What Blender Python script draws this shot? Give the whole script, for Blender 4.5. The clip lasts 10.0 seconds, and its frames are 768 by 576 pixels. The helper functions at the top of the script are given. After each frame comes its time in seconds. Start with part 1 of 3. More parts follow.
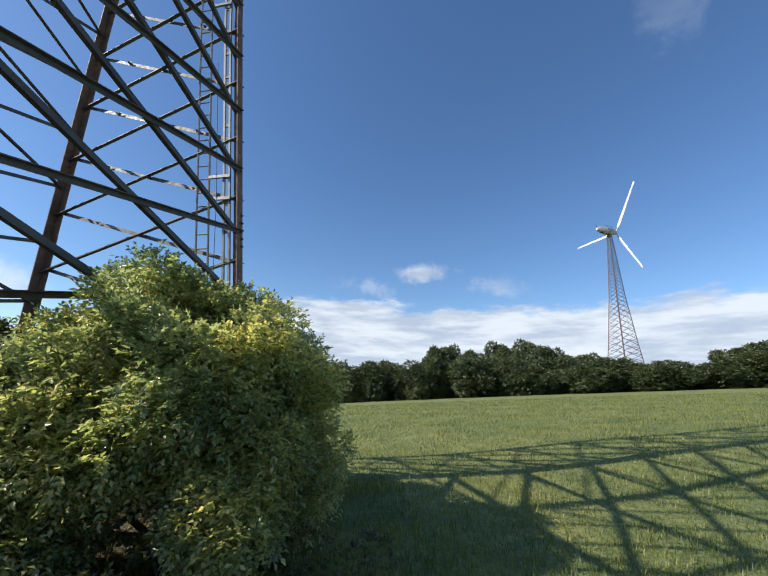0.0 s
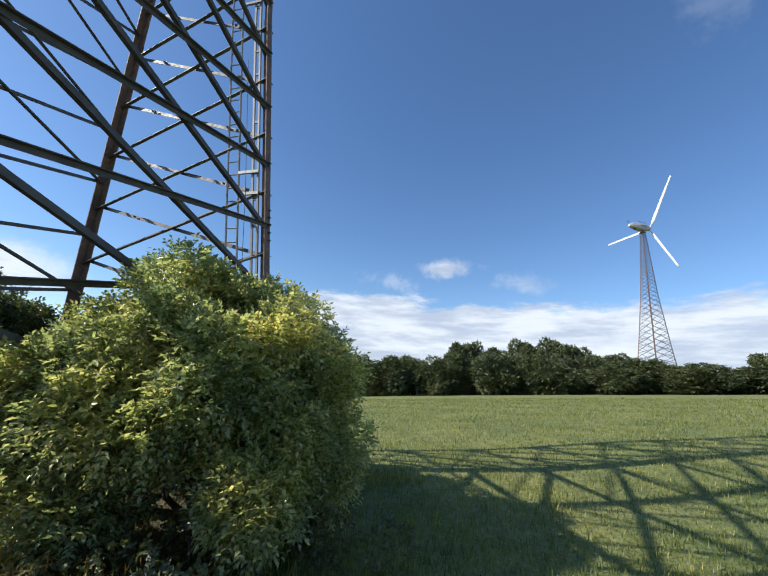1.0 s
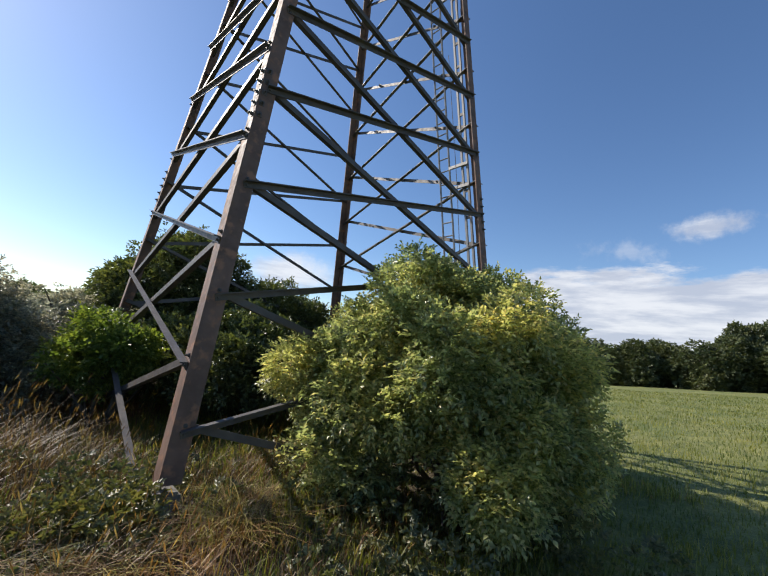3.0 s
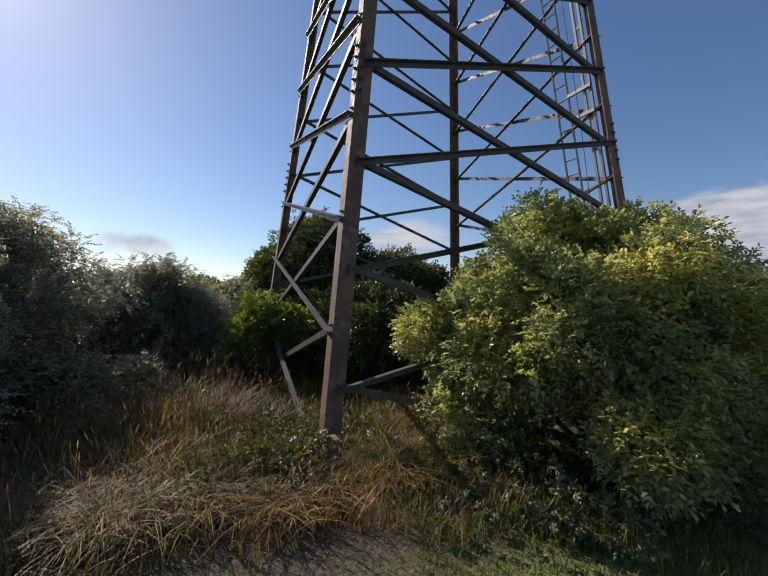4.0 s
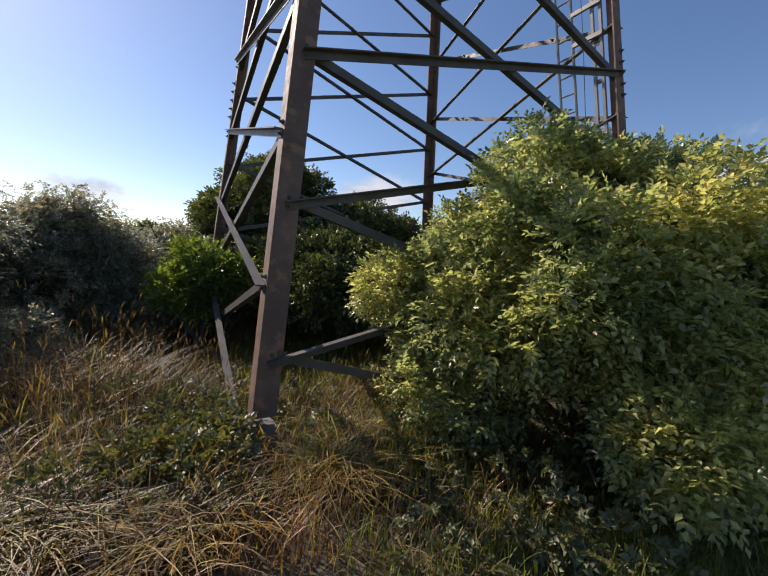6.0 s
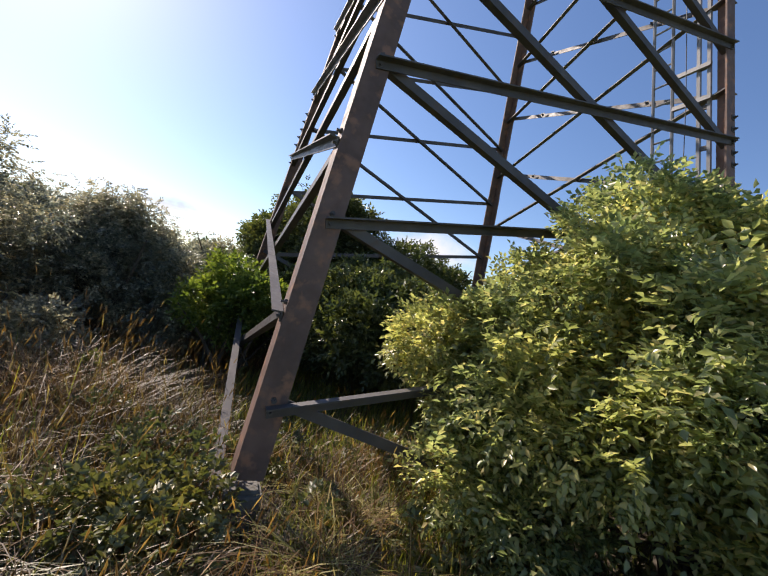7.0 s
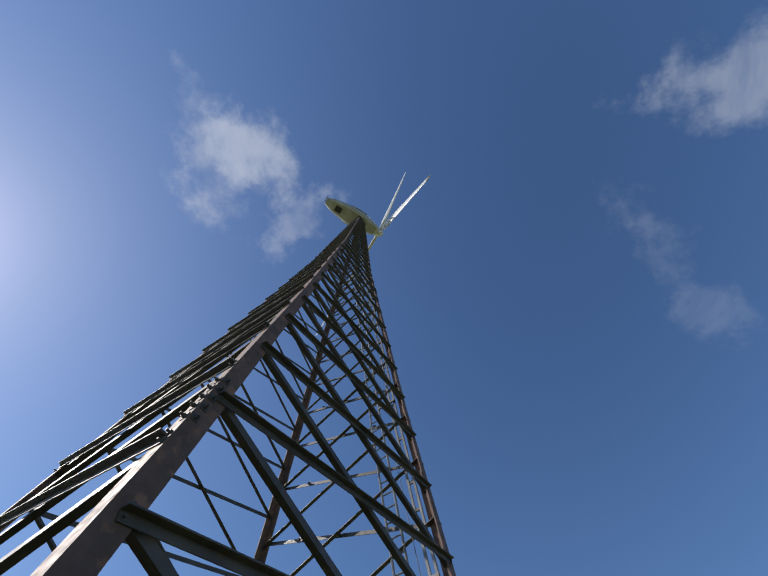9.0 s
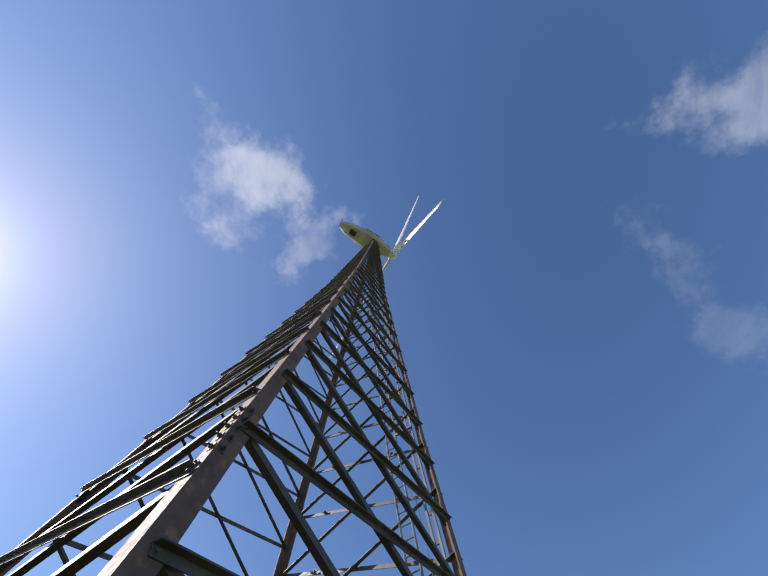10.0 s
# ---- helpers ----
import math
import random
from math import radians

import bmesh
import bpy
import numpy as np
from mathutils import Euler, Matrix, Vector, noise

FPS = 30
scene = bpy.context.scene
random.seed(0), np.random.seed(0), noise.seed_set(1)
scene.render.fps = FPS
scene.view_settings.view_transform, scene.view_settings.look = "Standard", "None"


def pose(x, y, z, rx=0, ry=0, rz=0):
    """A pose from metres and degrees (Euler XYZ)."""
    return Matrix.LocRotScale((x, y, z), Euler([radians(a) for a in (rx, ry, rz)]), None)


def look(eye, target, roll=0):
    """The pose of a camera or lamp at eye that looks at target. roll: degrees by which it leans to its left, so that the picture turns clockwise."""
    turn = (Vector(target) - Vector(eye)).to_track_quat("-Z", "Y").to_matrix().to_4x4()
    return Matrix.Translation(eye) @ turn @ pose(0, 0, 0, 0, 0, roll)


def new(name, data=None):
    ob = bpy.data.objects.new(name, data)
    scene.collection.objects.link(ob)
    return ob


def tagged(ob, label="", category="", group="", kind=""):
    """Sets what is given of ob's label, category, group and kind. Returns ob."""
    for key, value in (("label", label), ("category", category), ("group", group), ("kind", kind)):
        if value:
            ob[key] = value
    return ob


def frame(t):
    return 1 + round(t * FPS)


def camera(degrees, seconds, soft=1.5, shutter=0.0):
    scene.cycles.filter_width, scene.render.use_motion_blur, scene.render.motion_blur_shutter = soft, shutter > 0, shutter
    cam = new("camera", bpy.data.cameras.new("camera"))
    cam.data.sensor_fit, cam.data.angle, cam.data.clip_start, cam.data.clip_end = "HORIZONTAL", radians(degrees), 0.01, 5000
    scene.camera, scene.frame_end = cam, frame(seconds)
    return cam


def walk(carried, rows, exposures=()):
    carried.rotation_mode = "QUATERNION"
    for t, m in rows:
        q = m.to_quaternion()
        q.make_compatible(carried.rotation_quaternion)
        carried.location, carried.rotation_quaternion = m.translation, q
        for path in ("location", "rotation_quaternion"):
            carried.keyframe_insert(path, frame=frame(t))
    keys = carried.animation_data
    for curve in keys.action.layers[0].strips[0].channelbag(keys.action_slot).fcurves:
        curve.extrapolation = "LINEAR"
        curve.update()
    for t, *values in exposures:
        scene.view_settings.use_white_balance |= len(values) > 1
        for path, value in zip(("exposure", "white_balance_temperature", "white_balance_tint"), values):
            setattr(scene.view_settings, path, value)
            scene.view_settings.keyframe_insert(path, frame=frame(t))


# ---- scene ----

# ---- camera and walk ----
cam = camera(90.77, 10.0, soft=1.3)
PATH = [
    (0, -3.544, -6.341, 1.555, 77.31, 15.61, 2.47),
    (0.5, -3.592, -6.346, 1.548, 73.55, 15.18, 4.77),
    (1, -3.604, -6.350, 1.531, 73.80, 14.64, 4.27),
    (1.5, -3.607, -6.342, 1.513, 71.55, 12.18, 4.36),
    (2, -3.630, -6.295, 1.522, 66.98, 10.40, 5.56),
    (2.5, -3.591, -6.305, 1.552, 56.14, 8.30, 6.97),
    (3, -3.667, -6.293, 1.623, 41.84, 9.04, 6.28),
    (3.2, -3.718, -6.315, 1.632, 39.87, 9.17, 6.39),
    (4.3, -3.714, -6.342, 1.630, 18.43, 1.46, 3.22),
    (4.5, -3.697, -6.317, 1.630, 17.78, 7.17, 7.71),
    (5, -3.581, -6.096, 1.567, 20.05, 3.55, 12.82),
    (5.5, -3.339, -5.827, 1.550, 21.84, -1.98, 1.68),
    (5.7, -3.283, -5.717, 1.553, 27.63, -5.40, 0.05),
    (6.8, -2.986, -5.091, 1.488, 24.20, 1.25, 10.58),
    (7, -2.948, -4.998, 1.484, 22.31, 2.61, 12.51),
    (7.5, -2.938, -4.718, 1.588, 18.68, 19.57, 24.26),
    (8, -2.916, -4.511, 1.670, 31.26, 51.36, 16.39),
    (8.5, -2.939, -4.493, 1.705, 33.03, 61.66, 17.04),
    (9, -2.964, -4.489, 1.718, 55.51, 70.93, -0.15),
    (9.5, -2.995, -4.487, 1.734, 61.08, 72.30, -3.95),
    (10, -3.086, -4.479, 1.691, 48.34, 74.03, 6.57),
]


def aim(x, y, z, yaw, pitch, roll):
    return pose(x, y, z) @ pose(0, 0, 0, 0, 0, -yaw) @ pose(0, 0, 0, 90 + pitch) @ pose(0, 0, 0, 0, 0, roll)


EXPOSURE = [(0, 0.43, 6500, 10), (2, 0.6, 6500, 10), (2.6, 0.58, 6600, 11), (3.0, 0.39, 6800, 13), (3.3, 0.19, 6900, 14), (4.3, -0.08, 7000, 16), (5, -0.04, 7000, 16), (5.7, 0.09, 7100, 18), (6.8, 0.59, 7200, 20), (7.2, 0.59, 7100, 19), (7.5, 0.36, 6800, 19), (7.8, -0.24, 6500, 15), (8.0, -0.44, 6400, 13), (8.6, -0.62, 6400, 13), (9, 0.04, 6550, 13), (9.3, 0.34, 6750, 16), (10, 0.44, 6800, 16)]
walk(cam, [(row[0], aim(*row[1:])) for row in PATH], EXPOSURE)

# ---- light ----
SUN_AZ, SUN_EL = -27.7, 35.3
world = bpy.data.worlds.new("world")
scene.world = world
world.use_nodes = True


def direction(az, el):
    az, el = radians(az), radians(el)
    return (math.sin(az) * math.cos(el), math.cos(az) * math.cos(el), math.sin(el))


def build_world():
    nt = world.node_tree
    nodes, links = nt.nodes, nt.links
    nodes.clear()

    def math_node(op, a, b=0.0):
        n = nodes.new("ShaderNodeMath")
        n.operation = op
        for sock, v in zip(n.inputs, (a, b)):
            if isinstance(v, (int, float)):
                sock.default_value = v
            else:
                links.new(v, sock)
        return n.outputs[0]

    def vec_node(op, a, b):
        n = nodes.new("ShaderNodeVectorMath")
        n.operation = op
        for sock, v in zip(n.inputs, (a, b)):
            if isinstance(v, tuple):
                sock.default_value = v
            else:
                links.new(v, sock)
        return n

    def step(v, lo, hi):
        n = nodes.new("ShaderNodeMapRange")
        n.interpolation_type = "SMOOTHSTEP"
        links.new(v, n.inputs[0])
        n.inputs[1].default_value, n.inputs[2].default_value = lo, hi
        return n.outputs[0]

    def puffs(vec, scale, detail, rough):
        n = nodes.new("ShaderNodeTexNoise")
        n.inputs["Scale"].default_value, n.inputs["Detail"].default_value, n.inputs["Roughness"].default_value = scale, detail, rough
        links.new(vec, n.inputs["Vector"])
        return n.outputs["Fac"]

    out = nodes.new("ShaderNodeOutputWorld")
    bg = nodes.new("ShaderNodeBackground")
    bg.inputs["Strength"].default_value = 0.122
    sky = nodes.new("ShaderNodeTexSky")
    sky.sky_type = "NISHITA"
    sky.sun_disc = False
    sky.sun_elevation, sky.sun_rotation = radians(SUN_EL), radians(SUN_AZ)
    sky.dust_density, sky.ozone_density = 0.25, 3.2
    hs = nodes.new("ShaderNodeHueSaturation")
    hs.inputs["Saturation"].default_value = 1.13
    hs.inputs["Hue"].default_value = 0.503
    links.new(sky.outputs[0], hs.inputs["Color"])
    tc = nodes.new("ShaderNodeTexCoord")
    way = tc.outputs["Generated"]
    xyz = nodes.new("ShaderNodeSeparateXYZ")
    links.new(way, xyz.inputs[0])
    height = xyz.outputs[2]
    # a low bank of cumulus along the eastern horizon
    flat = vec_node("MULTIPLY", way, (1.0, 1.0, 3.2)).outputs[0]
    n1, n2 = puffs(flat, 3.0, 7, 0.55), puffs(flat, 9.0, 6, 0.6)
    top = math_node("ADD", math_node("MULTIPLY", math_node("SUBTRACT", n1, 0.5), 0.16), math_node("MULTIPLY", math_node("SUBTRACT", n2, 0.5), 0.10))
    edge = math_node("SUBTRACT", math_node("ADD", top, 0.235), height)
    east = step(vec_node("DOT_PRODUCT", way, direction(99.5, 0)).outputs["Value"], 0.45, 0.8)
    bank = math_node("MULTIPLY", math_node("MULTIPLY", step(edge, 0.0, 0.03), east), 0.93)
    # single clouds: direction, stretch, size, raggedness, thickness
    cover = bank
    for az, el, stretch, size, rag, thick in (
        (83.2, 18.0, (1, 1, 3.6), 0.075, 0.13, 0.8),
        (75.0, 15.6, (1, 1, 2.5), 0.06, 0.14, 0.3),
        (94.8, 15.6, (1, 1, 3.0), 0.07, 0.14, 0.35),
        (-9.5, 6.5, (1, 1, 2.6), 0.07, 0.09, 0.9),
        (-30.6, 16.0, (1, 1, 2.4), 0.05, 0.08, 0.5),
        (26.8, 9.3, (1, 1, 2.4), 0.12, 0.12, 0.9),
        (-31.7, 69.9, (1, 1, 1), 0.16, 0.26, 0.5),
        (2.0, 73.9, (1.6, 0.7, 1), 0.09, 0.2, 0.25),
        (161.7, 46.3, (2.2, 1, 1), 0.22, 0.44, 0.3),
        (125.3, 49.5, (1, 3.0, 1), 0.16, 0.42, 0.10),
    ):
        c = direction(az, el)
        d = vec_node("LENGTH", vec_node("MULTIPLY", vec_node("SUBTRACT", way, c).outputs[0], stretch).outputs[0], (0, 0, 0)).outputs["Value"]
        ragged = math_node("MULTIPLY", math_node("SUBTRACT", puffs(way, 1.3 / size * 0.35 + 4, 8, 0.62), 0.5), rag * 2.2)
        inside = math_node("SUBTRACT", math_node("SUBTRACT", size, d), ragged)
        cover = math_node("MAXIMUM", cover, math_node("MULTIPLY", step(inside, -0.02, size * 0.9), thick))
    shade = nodes.new("ShaderNodeMix")
    shade.data_type = "RGBA"
    links.new(step(puffs(vec_node("MULTIPLY", way, (1.0, 1.0, 6.0)).outputs[0], 5.0, 6, 0.6), 0.35, 0.62), shade.inputs[0])
    shade.inputs[6].default_value, shade.inputs[7].default_value = (3.2, 3.7, 4.6, 1), (5.2, 5.6, 6.1, 1)
    mix = nodes.new("ShaderNodeMix")
    mix.data_type = "RGBA"
    links.new(cover, mix.inputs[0])
    links.new(hs.outputs[0], mix.inputs[6])
    links.new(shade.outputs[2], mix.inputs[7])
    # the bright sky close round the sun
    near_sun = math_node("MAXIMUM", vec_node("DOT_PRODUCT", way, direction(SUN_AZ, SUN_EL)).outputs["Value"], 0.0)
    core = math_node("ADD", math_node("MULTIPLY", math_node("POWER", near_sun, 1800.0), 40.0), math_node("MULTIPLY", math_node("POWER", near_sun, 220.0), 3.0))
    core = math_node("ADD", core, math_node("MULTIPLY", math_node("POWER", near_sun, 4.0), 0.35))
    grey = nodes.new("ShaderNodeCombineXYZ")
    for sock in grey.inputs:
        links.new(core, sock)
    links.new(vec_node("ADD", mix.outputs[2], grey.outputs[0]).outputs[0], bg.inputs["Color"])
    links.new(bg.outputs[0], out.inputs[0])


build_world()
sun = new("sun", bpy.data.lights.new("sun", "SUN"))
sun.data.energy = 4.8
sun.data.angle = radians(0.53)
sun.data.color = (1.0, 0.95, 0.87)
sa, se = radians(SUN_AZ), radians(SUN_EL)
sun.matrix_world = look((math.sin(sa) * math.cos(se) * 60, math.cos(sa) * math.cos(se) * 60, math.sin(se) * 60), (0, 0, 0))

# ---- materials ----


def principled(name, rough=0.6, metal=0.0):
    m = bpy.data.materials.new(name)
    m.use_nodes = True
    b = m.node_tree.nodes["Principled BSDF"]
    b.inputs["Roughness"].default_value = rough
    b.inputs["Metallic"].default_value = metal
    return m, m.node_tree, b


def ramp_of(nt, fac, stops):
    r = nt.nodes.new("ShaderNodeValToRGB")
    el = r.color_ramp.elements
    while len(el) < len(stops):
        el.new(0.5)
    for e, (p, c) in zip(el, stops):
        e.position = p
        e.color = (*c, 1)
    nt.links.new(fac, r.inputs[0])
    return r.outputs[0]


def noise_of(nt, scale, detail=4.0, coord="Object", rough=0.55):
    tc = nt.nodes.new("ShaderNodeTexCoord")
    n = nt.nodes.new("ShaderNodeTexNoise")
    n.inputs["Scale"].default_value = scale
    n.inputs["Detail"].default_value = detail
    n.inputs["Roughness"].default_value = rough
    nt.links.new(tc.outputs[coord], n.inputs["Vector"])
    return n.outputs["Fac"]


def mixed(nt, fac, a, b, mode="MIX"):
    m = nt.nodes.new("ShaderNodeMix")
    m.data_type = "RGBA"
    m.blend_type = mode
    for sock, v in ((m.inputs[0], fac), (m.inputs[6], a), (m.inputs[7], b)):
        if isinstance(v, (int, float)):
            sock.default_value = v
        elif isinstance(v, tuple):
            sock.default_value = (*v, 1)
        else:
            nt.links.new(v, sock)
    return m.outputs[2]


def bumped(nt, b, height, strength, dist=0.01):
    n = nt.nodes.new("ShaderNodeBump")
    n.inputs["Strength"].default_value = strength
    n.inputs["Distance"].default_value = dist
    nt.links.new(height, n.inputs["Height"])
    nt.links.new(n.outputs[0], b.inputs["Normal"])


def steel(name, dark, light, rust, amount, rough):
    m, nt, b = principled(name, rough, 0.0)
    base = ramp_of(nt, noise_of(nt, 3.0, 6), [(0.3, dark), (0.7, light)])
    spots = ramp_of(nt, noise_of(nt, 9.0, 8), [(amount, (0, 0, 0)), (amount + 0.12, (1, 1, 1))])
    nt.links.new(mixed(nt, spots, base, rust), b.inputs["Base Color"])
    nt.links.new(ramp_of(nt, noise_of(nt, 14.0, 5), [(0.3, (rough - 0.12,) * 3), (0.7, (rough + 0.15,) * 3)]), b.inputs["Roughness"])
    bumped(nt, b, noise_of(nt, 120.0, 3), 0.15, 0.002)
    return m


MAT_LEG = steel("weathered_steel", (0.085, 0.052, 0.041), (0.185, 0.112, 0.084), (0.25, 0.125, 0.075), 0.53, 0.68)
MAT_BAR = steel("galvanised_steel", (0.050, 0.046, 0.046), (0.098, 0.090, 0.087), (0.095, 0.066, 0.05), 0.60, 0.55)


def leaves(name, stops, trans, rough=0.45, tint=(1.4, 1.4, 0.6), gloss=0.5):
    m, nt, b = principled(name, rough)
    b.inputs["Specular IOR Level"].default_value = gloss
    geo = nt.nodes.new("ShaderNodeNewGeometry")
    col = ramp_of(nt, geo.outputs["Random Per Island"], stops)
    big = ramp_of(nt, noise_of(nt, 0.9, 3), [(0.35, (0.62, 0.72, 0.72)), (0.65, (1.35, 1.2, 0.9))])
    col = mixed(nt, 1.0, col, big, "MULTIPLY")
    nt.links.new(col, b.inputs["Base Color"])
    tr = nt.nodes.new("ShaderNodeBsdfTranslucent")
    nt.links.new(mixed(nt, 1.0, col, tint, "MULTIPLY"), tr.inputs["Color"])
    mix = nt.nodes.new("ShaderNodeMixShader")
    mix.inputs[0].default_value = trans
    out = nt.nodes["Material Output"]
    nt.links.new(b.outputs[0], mix.inputs[1])
    nt.links.new(tr.outputs[0], mix.inputs[2])
    nt.links.new(mix.outputs[0], out.inputs[0])
    return m


MAT_ELDER = leaves("elder_leaves", [(0.0, (0.17, 0.21, 0.10)), (0.45, (0.33, 0.36, 0.185)), (0.75, (0.47, 0.49, 0.27)), (1.0, (0.60, 0.51, 0.29))], 0.55, 0.28, (1.32, 1.38, 0.9), 0.75)
MAT_DARK = leaves("dark_shrub_leaves", [(0.0, (0.055, 0.075, 0.042)), (0.6, (0.10, 0.13, 0.065)), (1.0, (0.17, 0.195, 0.095))], 0.3, 0.38)
MAT_GREEN = leaves("fresh_green_leaves", [(0.0, (0.10, 0.15, 0.04)), (0.6, (0.18, 0.24, 0.06)), (1.0, (0.30, 0.34, 0.11))], 0.45)
# Raised pale tones stand in for the silvery sheen on the leaves.
MAT_HEDGE = leaves("hawthorn_leaves", [(0.0, (0.17, 0.18, 0.15)), (0.6, (0.32, 0.33, 0.28)), (1.0, (0.52, 0.50, 0.43))], 0.5, 0.3, (1.15, 1.12, 0.95), 1.0)
# Leaf tones shifted towards blue: the distance haze is in the colour.
MAT_WOODS = leaves("hazed_tree_leaves", [(0.0, (0.042, 0.062, 0.034)), (0.6, (0.088, 0.112, 0.056)), (1.0, (0.145, 0.165, 0.08))], 0.25, 0.55, (1.3, 1.35, 0.8))
MAT_BLADE = leaves("meadow_blades", [(0.0, (0.10, 0.13, 0.03)), (0.6, (0.165, 0.195, 0.05)), (1.0, (0.30, 0.29, 0.12))], 0.4, 0.5)
MAT_LUSH = leaves("lush_grass_blades", [(0.0, (0.10, 0.13, 0.03)), (0.6, (0.19, 0.215, 0.055)), (1.0, (0.36, 0.33, 0.12))], 0.45, 0.5)
MAT_WEED = leaves("weed_leaves", [(0.0, (0.07, 0.09, 0.045)), (0.6, (0.13, 0.145, 0.075)), (1.0, (0.22, 0.20, 0.11))], 0.3, 0.45)
MAT_GOLD = leaves("tussock_blades", [(0.0, (0.17, 0.17, 0.05)), (0.5, (0.31, 0.27, 0.10)), (1.0, (0.54, 0.45, 0.22))], 0.35, 0.4)
MAT_DRY = leaves("dry_grass_blades", [(0.0, (0.085, 0.05, 0.028)), (0.45, (0.18, 0.105, 0.058)), (0.85, (0.30, 0.19, 0.105)), (1.0, (0.48, 0.37, 0.22))], 0.35, 0.5)


def ground_material():
    m, nt, b = principled("meadow", 0.9)
    fine = ramp_of(nt, noise_of(nt, 14.0, 6), [(0.3, (0.092, 0.115, 0.034)), (0.7, (0.185, 0.203, 0.066))])
    mid = ramp_of(nt, noise_of(nt, 2.2, 8, rough=0.7), [(0.36, (0.72, 0.78, 0.7)), (0.64, (1.3, 1.22, 1.25))])
    fine = mixed(nt, 1.0, fine, mid, "MULTIPLY")
    wide = ramp_of(nt, noise_of(nt, 0.35, 4), [(0.35, (0.8, 0.88, 0.75)), (0.7, (1.35, 1.2, 1.1))])
    mown = mixed(nt, 1.0, fine, wide, "MULTIPLY")
    thatch = ramp_of(nt, noise_of(nt, 18.0, 8, rough=0.7), [(0.3, (0.035, 0.027, 0.018)), (0.7, (0.13, 0.10, 0.062))])
    xyz = nt.nodes.new("ShaderNodeSeparateXYZ")
    nt.links.new(nt.nodes.new("ShaderNodeTexCoord").outputs["Object"], xyz.inputs[0])
    strip = None
    for axis, lo, hi in (("Y", -4.7, -4.1), ("X", 3.8, 3.0), ("Y", 13.0, 9.0)):
        edge = nt.nodes.new("ShaderNodeMapRange")
        nt.links.new(xyz.outputs[axis], edge.inputs[0])
        edge.inputs[1].default_value, edge.inputs[2].default_value = lo, hi
        if strip is None:
            strip = edge.outputs[0]
            continue
        both = nt.nodes.new("ShaderNodeMath")
        both.operation = "MULTIPLY"
        nt.links.new(strip, both.inputs[0])
        nt.links.new(edge.outputs[0], both.inputs[1])
        strip = both.outputs[0]
    nt.links.new(mixed(nt, strip, mown, thatch), b.inputs["Base Color"])
    bumped(nt, b, noise_of(nt, 25.0, 5), 0.8, 0.05)
    return m


MAT_GROUND = ground_material()


def simple(name, dark, light, scale, rough, bump=0.2):
    m, nt, b = principled(name, rough)
    nt.links.new(ramp_of(nt, noise_of(nt, scale, 6), [(0.3, dark), (0.7, light)]), b.inputs["Base Color"])
    bumped(nt, b, noise_of(nt, scale * 8, 4), bump, 0.01)
    return m


MAT_RAIL = steel("bright_galvanised_steel", (0.14, 0.142, 0.145), (0.23, 0.23, 0.23), (0.16, 0.12, 0.09), 0.68, 0.45)
MAT_BARK = simple("bark", (0.045, 0.035, 0.025), (0.12, 0.10, 0.08), 12, 0.9)
MAT_CONCRETE = simple("concrete", (0.09, 0.085, 0.075), (0.21, 0.20, 0.18), 9, 0.9, 0.6)
MAT_WHITE = simple("white_gelcoat", (0.52, 0.52, 0.51), (0.70, 0.70, 0.69), 1.5, 0.35, 0.03)
# White gelcoat darkened in colour for the nacelle's shade and weaker meadow bounce.
MAT_HULL = simple("darkened_white_gelcoat", (0.33, 0.33, 0.34), (0.46, 0.46, 0.47), 1.5, 0.4, 0.03)
MAT_MARK = simple("grey_marking", (0.22, 0.2, 0.2), (0.32, 0.30, 0.30), 4, 0.5, 0.02)
MAT_BLACK = simple("black_rubber", (0.015, 0.015, 0.016), (0.04, 0.04, 0.04), 8, 0.6)

# ---- mesh helpers ----


def part(name, bm, material, parent, label=""):
    me = bpy.data.meshes.new(name)
    bm.to_mesh(me)
    bm.free()
    me.materials.append(material)
    ob = new(name, me)
    ob.parent = parent
    if label:
        ob["label"] = label
    return ob


def mesh_part(name, me, parent, label=""):
    ob = new(name, me)
    ob.parent = parent
    if label:
        ob["label"] = label
    return ob


def raw_mesh(name, verts, faces, material, smooth=False):
    """A mesh from arrays of vertices and of triangles or quads."""
    me = bpy.data.meshes.new(name)
    n, k = len(faces), faces.shape[1]
    me.vertices.add(len(verts))
    me.vertices.foreach_set("co", np.asarray(verts, np.float32).ravel())
    me.loops.add(n * k)
    me.loops.foreach_set("vertex_index", np.asarray(faces, np.int32).ravel())
    me.polygons.add(n)
    me.polygons.foreach_set("loop_start", np.arange(0, n * k, k, dtype=np.int32))
    me.polygons.foreach_set("loop_total", np.full(n, k, np.int32))
    if smooth:
        me.polygons.foreach_set("use_smooth", np.ones(n, bool))
    me.update(calc_edges=True)
    me.materials.append(material)
    return me


def thing(name, label, category, loc=(0, 0, 0), group="", kind=""):
    ob = new(name)
    ob.location = loc
    return tagged(ob, label, category, group, kind)


